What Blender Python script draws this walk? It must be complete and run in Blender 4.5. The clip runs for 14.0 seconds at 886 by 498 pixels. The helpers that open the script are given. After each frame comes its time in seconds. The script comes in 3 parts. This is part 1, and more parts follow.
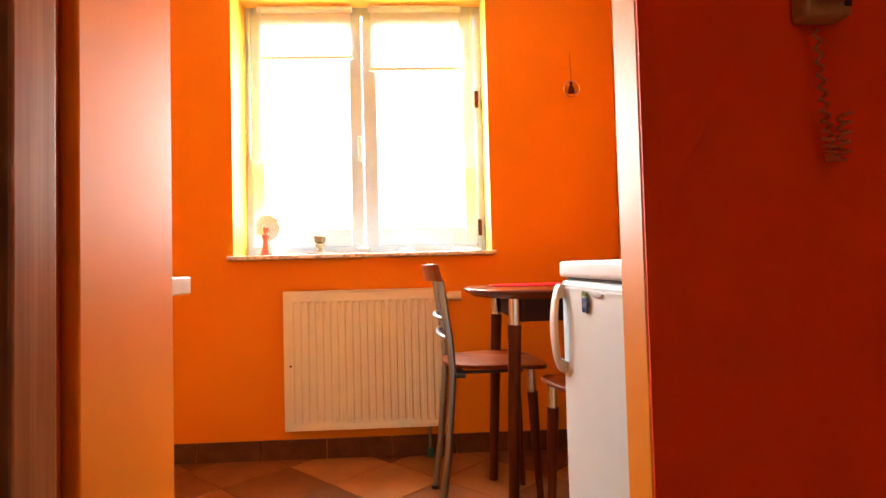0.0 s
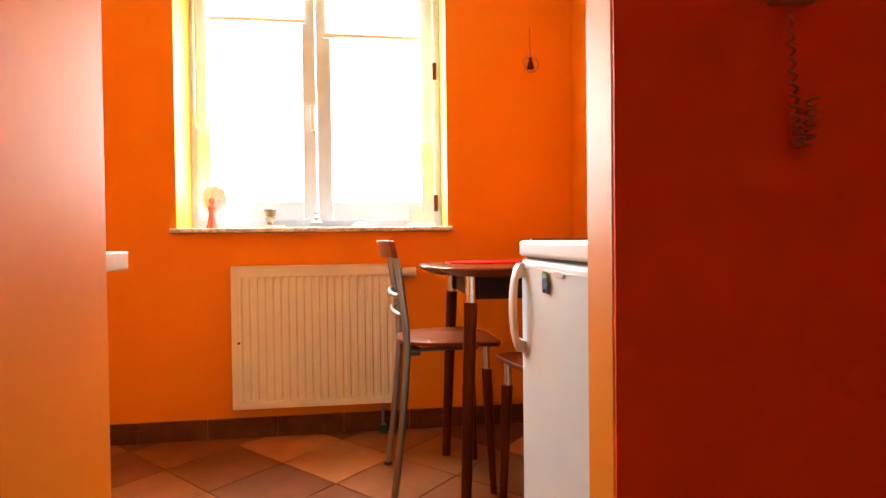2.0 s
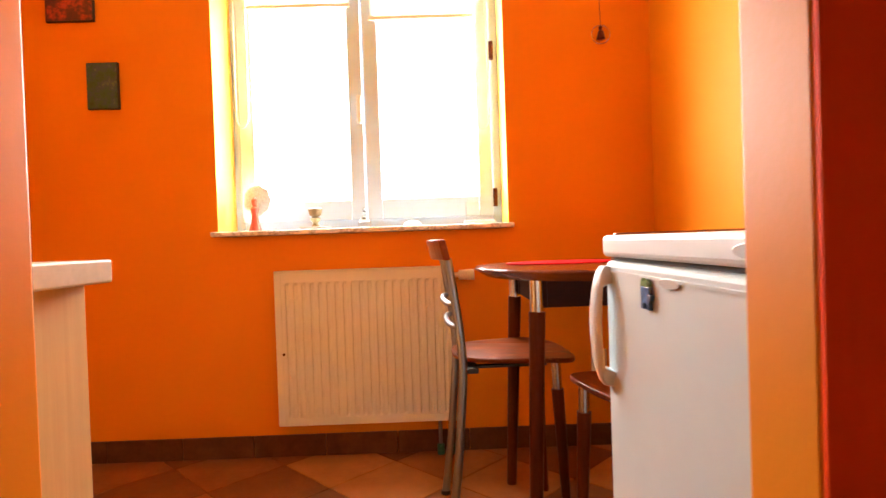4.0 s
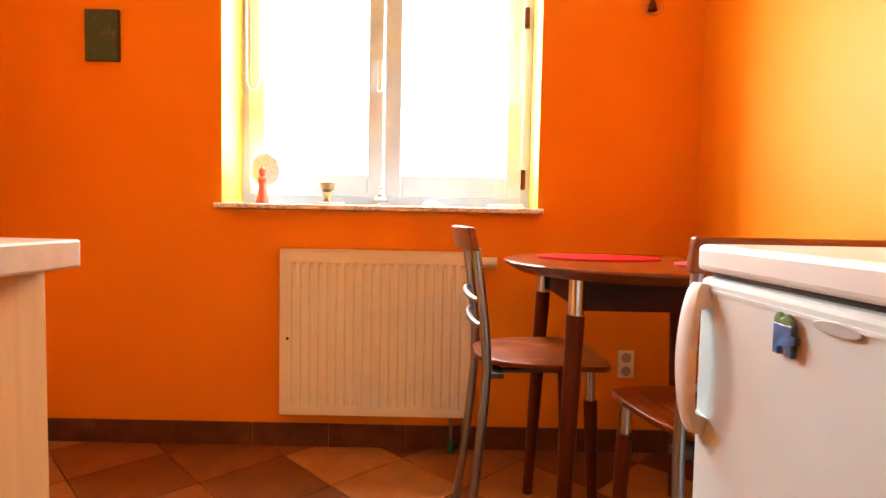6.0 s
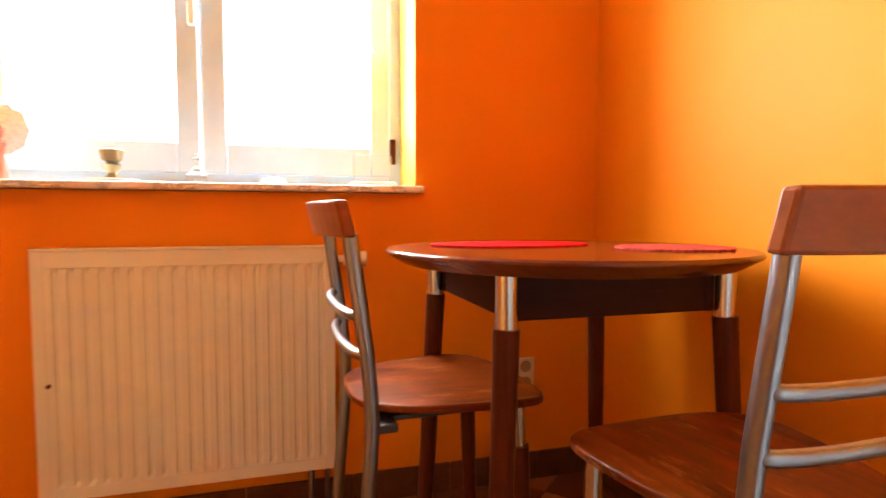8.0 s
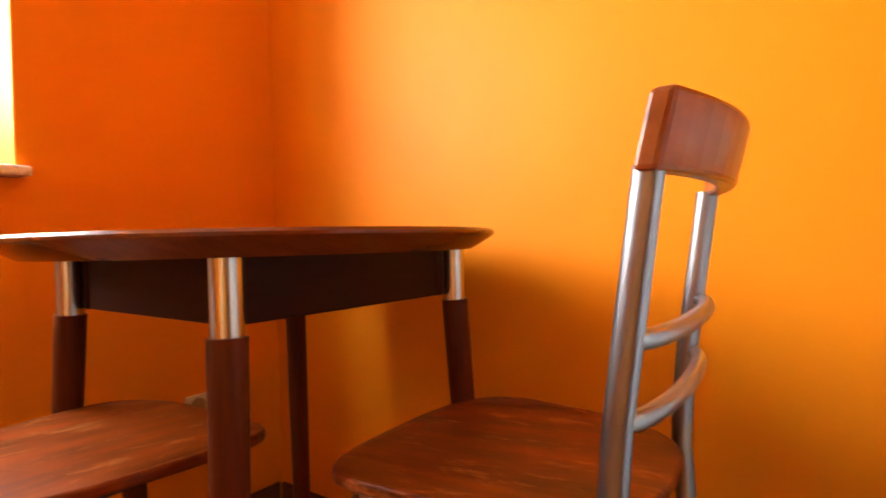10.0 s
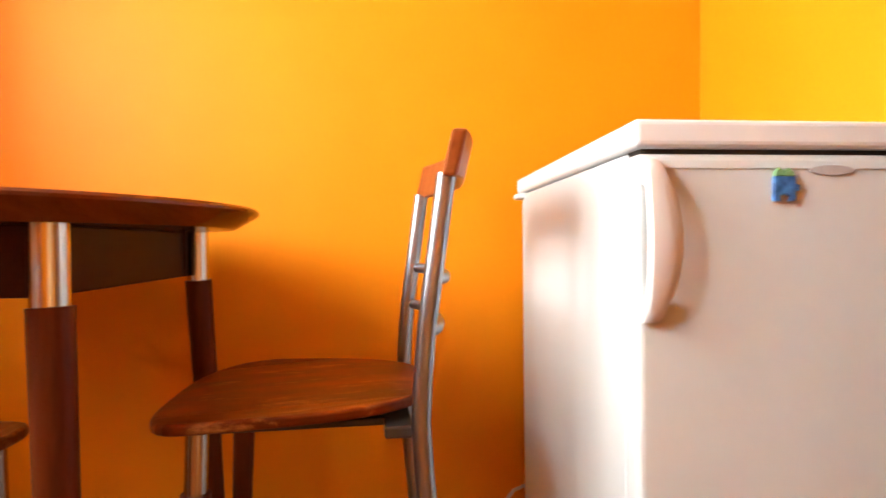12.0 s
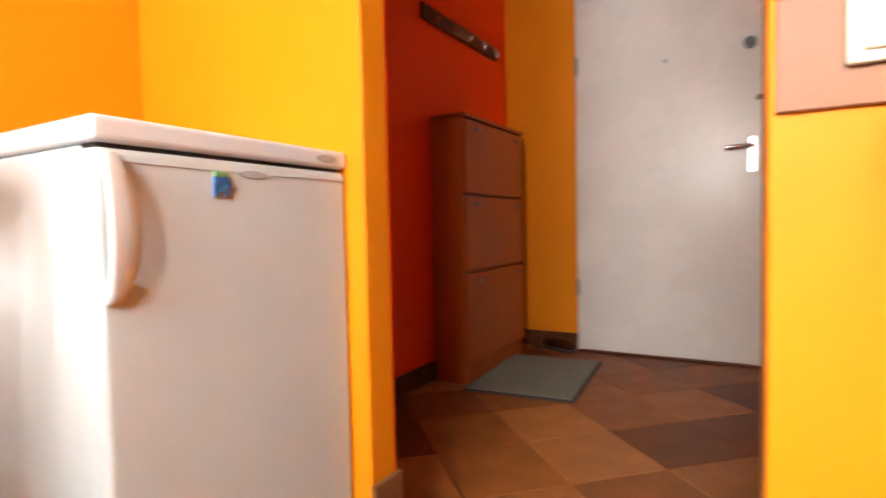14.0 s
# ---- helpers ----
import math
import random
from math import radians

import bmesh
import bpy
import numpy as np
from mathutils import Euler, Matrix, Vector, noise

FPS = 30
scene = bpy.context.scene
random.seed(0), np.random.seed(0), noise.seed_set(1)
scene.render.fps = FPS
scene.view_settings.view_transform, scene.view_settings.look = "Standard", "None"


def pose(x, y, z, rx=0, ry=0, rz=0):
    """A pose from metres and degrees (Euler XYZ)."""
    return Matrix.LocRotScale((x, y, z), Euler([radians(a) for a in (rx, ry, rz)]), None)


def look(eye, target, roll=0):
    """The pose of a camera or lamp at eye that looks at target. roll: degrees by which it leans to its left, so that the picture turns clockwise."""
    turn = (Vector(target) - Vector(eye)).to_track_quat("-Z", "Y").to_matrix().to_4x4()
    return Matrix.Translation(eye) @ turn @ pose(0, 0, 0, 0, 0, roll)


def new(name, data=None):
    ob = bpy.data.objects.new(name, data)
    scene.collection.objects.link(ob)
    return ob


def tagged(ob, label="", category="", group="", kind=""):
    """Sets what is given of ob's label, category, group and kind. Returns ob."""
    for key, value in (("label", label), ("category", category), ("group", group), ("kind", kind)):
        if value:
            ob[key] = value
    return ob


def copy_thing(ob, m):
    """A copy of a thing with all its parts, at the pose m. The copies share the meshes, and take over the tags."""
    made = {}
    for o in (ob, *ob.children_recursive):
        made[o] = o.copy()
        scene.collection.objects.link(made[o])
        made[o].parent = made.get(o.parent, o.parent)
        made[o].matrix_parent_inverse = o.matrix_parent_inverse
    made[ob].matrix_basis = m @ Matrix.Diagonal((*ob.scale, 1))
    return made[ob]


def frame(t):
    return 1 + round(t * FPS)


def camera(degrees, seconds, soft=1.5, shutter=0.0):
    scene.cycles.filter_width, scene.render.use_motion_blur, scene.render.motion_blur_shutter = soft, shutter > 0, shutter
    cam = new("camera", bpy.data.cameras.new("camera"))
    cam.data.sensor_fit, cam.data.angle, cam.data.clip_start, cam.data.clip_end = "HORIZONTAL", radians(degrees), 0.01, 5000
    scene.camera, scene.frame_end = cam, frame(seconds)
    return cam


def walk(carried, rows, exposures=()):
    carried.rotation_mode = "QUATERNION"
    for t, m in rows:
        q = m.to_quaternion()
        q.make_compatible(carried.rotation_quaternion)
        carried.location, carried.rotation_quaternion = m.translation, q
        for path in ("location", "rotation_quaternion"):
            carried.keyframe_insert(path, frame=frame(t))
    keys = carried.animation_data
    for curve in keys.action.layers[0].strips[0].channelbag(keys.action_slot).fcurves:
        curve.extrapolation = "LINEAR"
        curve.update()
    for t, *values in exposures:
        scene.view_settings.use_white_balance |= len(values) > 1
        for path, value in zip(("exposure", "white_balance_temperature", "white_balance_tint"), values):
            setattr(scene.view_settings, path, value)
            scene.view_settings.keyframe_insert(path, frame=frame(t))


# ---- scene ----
# Kitchen seen from a small hall: x to the right, y towards the window, z up.
cam = camera(78.4, 14.0, soft=1.5, shutter=0.4)
PATH = [
    (0, look((0.028, 0.129, 0.959), (0.112, 2.126, 1.024), -1.47)),
    (0.5, look((0.019, 0.130, 0.960), (0.182, 2.123, 0.986), -1.35)),
    (1, look((0.018, 0.130, 0.961), (0.231, 2.119, 0.962), -1.03)),
    (1.5, look((0.015, 0.144, 0.965), (0.262, 2.128, 0.944), -0.77)),
    (2, look((0.018, 0.168, 0.966), (0.273, 2.152, 0.935), -0.68)),
    (2.5, look((0.013, 0.216, 0.969), (0.267, 2.200, 0.936), -0.66)),
    (3, look((0.020, 0.288, 0.968), (0.243, 2.276, 0.947), -0.77)),
    (3.5, look((0.045, 0.382, 0.970), (0.187, 2.377, 0.953), -1.09)),
    (4, look((0.068, 0.459, 0.963), (0.090, 2.459, 0.935), -1.94)),
    (4.2, look((0.038, 0.513, 0.970), (0.042, 2.513, 0.926), -2.66)),
    (6.3, look((0.007, 0.723, 0.991), (0.008, 2.718, 0.854), 1.41)),
    (6.5, look((0.018, 0.785, 0.986), (0.030, 2.779, 0.828), 1.21)),
    (7, look((0.004, 0.918, 0.978), (0.115, 2.907, 0.799), 1.20)),
    (7.2, look((0.000, 0.975, 0.976), (0.173, 2.960, 0.799), 0.65)),
    (9.3, look((-0.010, 1.486, 0.877), (1.273, 3.021, 0.888), -1.08)),
    (9.5, look((0.008, 1.502, 0.877), (1.386, 2.951, 0.865), -1.51)),
    (10, look((-0.006, 1.491, 0.849), (1.604, 2.678, 0.826), -1.43)),
    (10.5, look((-0.059, 1.512, 0.838), (1.698, 2.467, 0.784), -1.30)),
    (11, look((-0.131, 1.547, 0.833), (1.744, 2.242, 0.797), -0.99)),
    (11.5, look((-0.241, 1.623, 0.814), (1.743, 1.873, 0.816), -0.97)),
    (12, look((-0.296, 1.695, 0.810), (1.696, 1.514, 0.791), -0.54)),
    (12.5, look((-0.340, 1.709, 0.805), (1.589, 1.184, 0.772), -0.77)),
    (13, look((-0.359, 1.725, 0.810), (1.418, 0.809, 0.741), -1.66)),
    (13.5, look((-0.407, 1.732, 0.801), (1.102, 0.422, 0.723), -1.73)),
    (14, look((-0.398, 1.782, 0.806), (0.608, 0.056, 0.720), -1.21)),
]
walk(cam, PATH, exposures=[(0.0, 0.12), (3.0, 0.02), (6.5, 0.06), (9.5, -0.15), (12.0, 0.08), (13.5, 0.08), (14.0, -0.02)])

# ---- world and light ----
world = bpy.data.worlds.new("daylight")
world.use_nodes = True
scene.world = world
wn = world.node_tree
sky = wn.nodes.new("ShaderNodeTexSky")
sky.sky_type = "NISHITA"
sky.sun_disc = False
sky.sun_elevation, sky.sun_rotation = radians(50), radians(150)
wn.links.new(sky.outputs[0], wn.nodes["Background"].inputs[0])
wn.nodes["Background"].inputs[1].default_value = 0.15
sun_data = bpy.data.lights.new("sun", "SUN")
sun_data.energy, sun_data.angle, sun_data.color = 2.0, radians(0.5), (1.0, 0.95, 0.88)
sun = new("sun", sun_data)
sun.matrix_world = look((3, -6, 8), (0, 0, 0))
win_light = bpy.data.lights.new("window_daylight", "AREA")
win_light.shape, win_light.size, win_light.size_y, win_light.energy = "RECTANGLE", 1.22, 1.36, 180.0
win_light.color = (1.0, 0.97, 0.92)
wl = new("window_daylight", win_light)
wl.matrix_world = look((-0.265, 3.36, 1.80), (-0.265, 0.0, 1.80))

# ---- materials ----
def material(name, base, rough=0.5, metal=0.0, spec=0.5):
    m = bpy.data.materials.new(name)
    m.use_nodes = True
    b = m.node_tree.nodes["Principled BSDF"]
    b.inputs["Base Color"].default_value = (*base, 1)
    b.inputs["Roughness"].default_value = rough
    b.inputs["Metallic"].default_value = metal
    b.inputs["Specular IOR Level"].default_value = spec
    return m


def nodes_of(m):
    nt = m.node_tree
    return nt.nodes, nt.links, nt.nodes["Principled BSDF"]


def coords(m, scale=(1, 1, 1), kind="Object"):
    n, l, b = nodes_of(m)
    tc = n.new("ShaderNodeTexCoord")
    mp = n.new("ShaderNodeMapping")
    mp.inputs["Scale"].default_value = scale
    l.new(tc.outputs[kind], mp.inputs["Vector"])
    return mp.outputs["Vector"]


def noise_tex(m, vec, scale, detail=4.0, rough=0.55):
    n, l, b = nodes_of(m)
    t = n.new("ShaderNodeTexNoise")
    t.inputs["Scale"].default_value = scale
    t.inputs["Detail"].default_value = detail
    t.inputs["Roughness"].default_value = rough
    l.new(vec, t.inputs["Vector"])
    return t.outputs["Fac"]


def ramp(m, fac, stops):
    n, l, b = nodes_of(m)
    r = n.new("ShaderNodeValToRGB")
    e = r.color_ramp.elements
    e[0].position, e[0].color = stops[0][0], (*stops[0][1], 1)
    e[1].position, e[1].color = stops[-1][0], (*stops[-1][1], 1)
    for p, c in stops[1:-1]:
        q = e.new(p)
        q.color = (*c, 1)
    l.new(fac, r.inputs["Fac"])
    return r.outputs["Color"]


def mixed(m, a, c, fac, mode="MIX"):
    n, l, b = nodes_of(m)
    x = n.new("ShaderNodeMix")
    x.data_type, x.blend_type = "RGBA", mode
    if isinstance(fac, float):
        x.inputs["Factor"].default_value = fac
    else:
        l.new(fac, x.inputs["Factor"])
    for v, sock in ((a, x.inputs["A"]), (c, x.inputs["B"])):
        if isinstance(v, tuple):
            sock.default_value = (*v, 1)
        else:
            l.new(v, sock)
    return x.outputs["Result"]


def bump(m, height, strength=0.1, dist=0.01):
    n, l, b = nodes_of(m)
    u = n.new("ShaderNodeBump")
    u.inputs["Strength"].default_value = strength
    u.inputs["Distance"].default_value = dist
    l.new(height, u.inputs["Height"])
    l.new(u.outputs["Normal"], b.inputs["Normal"])


def rough_var(m, fac, low, high):
    n, l, b = nodes_of(m)
    r = n.new("ShaderNodeMapRange")
    r.inputs["To Min"].default_value, r.inputs["To Max"].default_value = low, high
    l.new(fac, r.inputs["Value"])
    l.new(r.outputs["Result"], b.inputs["Roughness"])


def paint(name, a, c, rough=(0.35, 0.5), grain=0.06, sheen=0.12):
    m = material(name, a, spec=sheen)
    n, l, b = nodes_of(m)
    v = coords(m)
    broad = noise_tex(m, v, 1.6, 3)
    fine = noise_tex(m, v, 140, 3)
    l.new(ramp(m, broad, [(0.35, a), (0.7, c)]), b.inputs["Base Color"])
    bump(m, fine, grain, 0.004)
    rough_var(m, broad, *rough)
    return m


def wood(name, dark, light, rough=(0.25, 0.4), axis=(1, 1, 0.06), scale=18.0, worn=None, spec=0.25):
    m = material(name, light, spec=spec)
    n, l, b = nodes_of(m)
    v = coords(m, axis)
    g = noise_tex(m, v, scale, 6, 0.65)
    col = ramp(m, g, [(0.3, dark), (0.55, tuple((p + q) / 2 for p, q in zip(dark, light))), (0.75, light)])
    if worn:
        w = noise_tex(m, coords(m, (9, 2.2, 6)), 5.0, 6, 0.7)
        fac = ramp(m, w, [(0.56, (0, 0, 0)), (0.72, (0.75, 0.75, 0.75))])
        col = mixed(m, col, worn, fac)
    l.new(col, b.inputs["Base Color"])
    bump(m, g, 0.05, 0.003)
    rough_var(m, g, *rough)
    return m


def plain(name, base, rough=0.4, metal=0.0, var=0.12, scale=30.0, bumpy=0.02, spec=0.5):
    m = material(name, base, rough, metal, spec)
    n, l, b = nodes_of(m)
    f = noise_tex(m, coords(m), scale, 4)
    dark = tuple(c * (1 - var) for c in base)
    l.new(ramp(m, f, [(0.3, dark), (0.7, base)]), b.inputs["Base Color"])
    rough_var(m, f, max(0.02, rough - 0.06), rough + 0.08)
    bump(m, f, bumpy, 0.002)
    return m


ORANGE = paint("orange_wall_paint", (0.68, 0.216, 0.004), (0.73, 0.240, 0.006), (0.46, 0.55), sheen=0.15)
RED = paint("red_wall_paint", (0.88, 0.068, 0.003), (0.92, 0.082, 0.004), (0.55, 0.7))
CEILING = paint("white_ceiling_paint", (0.42, 0.39, 0.34), (0.47, 0.44, 0.39), (0.6, 0.8))
FRIDGE = plain("white_enamel", (0.565, 0.63, 0.655), 0.5, 0, 0.05, 6.0, spec=0.35)
FRIDGE_LID = plain("white_plastic", (0.68, 0.72, 0.745), 0.38, 0, 0.05, 8.0)
RUBBER = plain("black_rubber", (0.02, 0.02, 0.02), 0.6)
RADIATOR = plain("cream_enamel", (0.76, 0.75, 0.64), 0.35, 0, 0.06, 10.0)
FRAME = plain("white_window_paint", (0.50, 0.65, 0.78), 0.4, 0, 0.08, 14.0)
STEEL = plain("satin_steel", (0.31, 0.335, 0.38), 0.32, 1.0, 0.04, 60.0, 0.0)
CHROME = plain("polished_chrome", (0.60, 0.59, 0.58), 0.24, 1.0, 0.03, 8.0, 0.0)
SEAT_WOOD = wood("seat_veneer", (0.070, 0.011, 0.001), (0.25, 0.047, 0.003), (0.30, 0.45), (3, 0.5, 3), 9.0, worn=(0.40, 0.16, 0.045), spec=0.12)
HEAD_WOOD = wood("headrest_veneer", (0.17, 0.040, 0.008), (0.30, 0.078, 0.017), (0.24, 0.36), (0.5, 3, 3), 10.0)
LEG_WOOD = wood("dark_leg_wood", (0.050, 0.009, 0.002), (0.135, 0.027, 0.005), (0.3, 0.45), (2, 2, 0.15), 16.0, spec=0.14)
TABLE_WOOD = wood("tabletop_veneer", (0.10, 0.022, 0.003), (0.21, 0.052, 0.007), (0.12, 0.22), (0.4, 4, 4), 7.0, spec=0.36)
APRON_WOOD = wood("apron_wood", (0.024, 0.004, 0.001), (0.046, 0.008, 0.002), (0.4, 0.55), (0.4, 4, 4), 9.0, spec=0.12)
CABINET_WOOD = wood("shoe_cabinet_laminate", (0.32, 0.066, 0.008), (0.43, 0.10, 0.014), (0.35, 0.5), (3, 3, 0.2), 10.0, spec=0.12)
DOOR_WOOD = wood("door_frame_wood", (0.20, 0.075, 0.022), (0.36, 0.145, 0.050), (0.24, 0.38), (6, 6, 0.12), 16.0, spec=0.2)
BEECH = wood("counter_panel_laminate", (0.50, 0.32, 0.14), (0.62, 0.42, 0.20), (0.35, 0.5), (5, 5, 0.2), 9.0)
WORKTOP = plain("pale_worktop_laminate", (0.55, 0.44, 0.31), 0.4, 0, 0.12, 60.0)
MARBLE = material("white_marble", (0.8, 0.79, 0.76), 0.25)
mn, ml, mb = nodes_of(MARBLE)
mv = noise_tex(MARBLE, coords(MARBLE, (1, 1, 1)), 9.0, 8, 0.7)
ml.new(ramp(MARBLE, mv, [(0.40, (0.80, 0.79, 0.77)), (0.49, (0.74, 0.73, 0.71)), (0.52, (0.40, 0.39, 0.38)), (0.56, (0.78, 0.77, 0.75))]), mb.inputs["Base Color"])
DOOR_WHITE = plain("white_door_paint", (0.72, 0.69, 0.66), 0.26, 0, 0.06, 3.0, spec=0.3)
GROUT = plain("dark_grout", (0.12, 0.065, 0.035), 0.9, 0, 0.3, 80.0)
TILE = material("floor_tile", (0.3, 0.16, 0.08), 0.35, spec=0.22)
tn, tl, tb = nodes_of(TILE)
info = tn.new("ShaderNodeObjectInfo")
tv = coords(TILE)
tone = ramp(TILE, info.outputs["Random"], [(0.0, (0.13, 0.036, 0.008)), (0.35, (0.19, 0.058, 0.012)), (0.7, (0.29, 0.100, 0.023)), (1.0, (0.40, 0.160, 0.045))])
cloud = ramp(TILE, noise_tex(TILE, tv, 6.0, 6, 0.6), [(0.3, (0.72, 0.70, 0.68)), (0.7, (1.1, 1.08, 1.05))])
tl.new(mixed(TILE, tone, cloud, 1.0, "MULTIPLY"), tb.inputs["Base Color"])
tf = noise_tex(TILE, tv, 45.0, 5)
bump(TILE, tf, 0.12, 0.004)
rough_var(TILE, tf, 0.38, 0.6)
SKIRT = wood("skirting_tile", (0.07, 0.024, 0.009), (0.155, 0.060, 0.023), (0.3, 0.5), (1, 1, 1), 9.0, spec=0.14)
PILLAR_TILE = wood("brown_foot_tile", (0.15, 0.062, 0.024), (0.25, 0.115, 0.045), (0.35, 0.5), (1, 1, 1), 7.0)
SPLASH = wood("pink_beige_tile", (0.20, 0.088, 0.045), (0.27, 0.125, 0.068), (0.4, 0.55), (1, 1, 1), 3.0)
RED_MAT = plain("red_placemat", (0.55, 0.008, 0.008), 0.95, 0, 0.3, 90.0, 0.2, spec=0.02)
PINK_LACE = plain("pink_lace", (0.66, 0.10, 0.08), 0.95, 0, 0.75, 160.0, 0.3, spec=0.02)
PLASTIC = plain("ivory_plastic", (0.70, 0.64, 0.52), 0.35, 0, 0.06)
PHONE = plain("aged_beige_plastic", (0.52, 0.33, 0.12), 0.45, 0, 0.08)
CORD = plain("dark_beige_cord", (0.60, 0.16, 0.06), 0.5)
DARK = plain("dark_plastic", (0.03, 0.028, 0.028), 0.4)
RUG = plain("grey_green_rug", (0.24, 0.25, 0.21), 0.95, 0, 0.4, 160.0, 0.5)
RUG_EDGE = plain("dark_rug_edge", (0.05, 0.05, 0.05), 0.9, 0, 0.3, 120.0, 0.4)
WICKER = plain("pale_wicker", (0.55, 0.38, 0.20), 0.7, 0, 0.5, 120.0, 0.3)
WHITE = plain("white_ceramic", (0.78, 0.77, 0.75), 0.2, 0, 0.05)
CABLE = plain("pale_cable", (0.55, 0.48, 0.38), 0.5)
BLIND = plain("white_blind_cloth", (0.86, 0.85, 0.80), 0.8, 0, 0.04, 200.0, 0.1)
bn, bl, bb = nodes_of(BLIND)
tr = bn.new("ShaderNodeBsdfTranslucent")
tr.inputs["Color"].default_value = (0.9, 0.89, 0.82, 1)
mx = bn.new("ShaderNodeMixShader")
mx.inputs[0].default_value = 0.7
bl.new(bb.outputs[0], mx.inputs[1])
bl.new(tr.outputs[0], mx.inputs[2])
bl.new(mx.outputs[0], bn["Material Output"].inputs["Surface"])
GLASS = material("window_glass", (1, 1, 1), 0.0)
GLASS.node_tree.nodes["Principled BSDF"].inputs["Transmission Weight"].default_value = 1.0
CLEAR = material("clear_glass", (0.95, 0.97, 0.96), 0.03)
CLEAR.node_tree.nodes["Principled BSDF"].inputs["Transmission Weight"].default_value = 1.0


# ---- mesh helpers ----
def box_bm(x0, y0, z0, x1, y1, z1, bev=0.0, seg=2):
    bm = bmesh.new()
    bmesh.ops.create_cube(bm, size=1.0)
    bmesh.ops.scale(bm, vec=(x1 - x0, y1 - y0, z1 - z0), verts=bm.verts)
    bmesh.ops.translate(bm, vec=((x0 + x1) / 2, (y0 + y1) / 2, (z0 + z1) / 2), verts=bm.verts)
    if bev:
        bmesh.ops.bevel(bm, geom=list(bm.edges), offset=bev, segments=seg, profile=0.5, affect="EDGES")
    return bm


def crisp(bm, angle=0.7):
    bmesh.ops.recalc_face_normals(bm, faces=bm.faces)
    for e in bm.edges:
        if len(e.link_faces) == 2 and e.calc_face_angle(0) > angle:
            e.smooth = False
    return bm


def tube_bm(points, rx, ry=None, seg=14, caps=True, up=(0, 0, 1)):
    """A round or oval tube swept along points; rx and ry may be lists, one value a point."""
    bm = bmesh.new()
    pts = [Vector(p) for p in points]
    rings = []
    for i, p in enumerate(pts):
        d = (pts[min(i + 1, len(pts) - 1)] - pts[max(i - 1, 0)]).normalized()
        ref = Vector(up) if abs(d.dot(Vector(up))) < 0.95 else Vector((1, 0, 0))
        a = d.cross(ref).normalized()
        c = a.cross(d).normalized()
        r1 = rx[i] if isinstance(rx, (list, tuple)) else rx
        r2 = r1 if ry is None else (ry[i] if isinstance(ry, (list, tuple)) else ry)
        rings.append([bm.verts.new(p + a * r1 * math.cos(2 * math.pi * k / seg) + c * r2 * math.sin(2 * math.pi * k / seg)) for k in range(seg)])
    for q, r in zip(rings, rings[1:]):
        for k in range(seg):
            f = bm.faces.new((q[k], q[(k + 1) % seg], r[(k + 1) % seg], r[k]))
            f.smooth = True
    if caps:
        bm.faces.new(list(reversed(rings[0])))
        bm.faces.new(rings[-1])
    return crisp(bm)


def lathe_bm(profile, seg=40, centre=(0, 0)):
    """A solid of revolution about z from (radius, z) pairs, closed at both ends."""
    bm = bmesh.new()
    rings = [[bm.verts.new((centre[0] + r * math.cos(2 * math.pi * k / seg), centre[1] + r * math.sin(2 * math.pi * k / seg), z)) for k in range(seg)] for r, z in profile]
    for q, r in zip(rings, rings[1:]):
        for k in range(seg):
            f = bm.faces.new((q[k], q[(k + 1) % seg], r[(k + 1) % seg], r[k]))
            f.smooth = True
    bm.faces.new(list(reversed(rings[0])))
    bm.faces.new(rings[-1])
    return crisp(bm)


def slab_bm(outline, z0, z1, bev=0.0, seg=2):
    """A flat outline (x, y) given a thickness, with rounded edges."""
    bm = bmesh.new()
    low = [bm.verts.new((x, y, z0)) for x, y in outline]
    high = [bm.verts.new((x, y, z1)) for x, y in outline]
    n = len(outline)
    bm.faces.new(list(reversed(low)))
    bm.faces.new(high)
    for k in range(n):
        bm.faces.new((low[k], low[(k + 1) % n], high[(k + 1) % n], high[k]))
    bmesh.ops.recalc_face_normals(bm, faces=bm.faces)
    if bev:
        rim = [e for e in bm.edges if abs(e.verts[0].co.z - e.verts[1].co.z) < 1e-6]
        bmesh.ops.bevel(bm, geom=rim, offset=bev, segments=seg, profile=0.5, affect="EDGES")
    return bm


def mesh_of(name, bm, mat):
    me = bpy.data.meshes.new(name)
    bm.to_mesh(me)
    bm.free()
    me.materials.append(mat)
    return me


def part(name, bm, mat, parent, label=""):
    ob = new(name, mesh_of(name, bm, mat))
    ob.parent = parent
    if label:
        tagged(ob, label)
    return ob


def thing(name, label, category, place=(0, 0, 0), turn=0.0, group=""):
    ob = new(name)
    ob.empty_display_size = 0.1
    ob.matrix_basis = pose(*place, 0, 0, turn)
    return tagged(ob, label, category, group)


def structure(name, bm, mat, label="", category=""):
    return tagged(new(name, mesh_of(name, bm, mat)), label, category or name.split("_")[0], kind="structure")


# ---- plan (metres) ----
WIN_Y, RIGHT_X, LEFT_X, TOP = 2.955, 1.075, -1.90, 2.75
END_Y = -1.63          # wall with the entrance door
RET_Y0, RET_Y1, RET_X = 0.802, 0.886, 0.310      # short wall beside the fridge
PART_Y0, PART_Y1, PART_X = 0.836, 1.100, -0.405   # wall block opposite
HALL_X = -0.52
REV_L, REV_R, SILL_Z, HEAD_Z = -0.932, 0.404, 1.035, 2.45

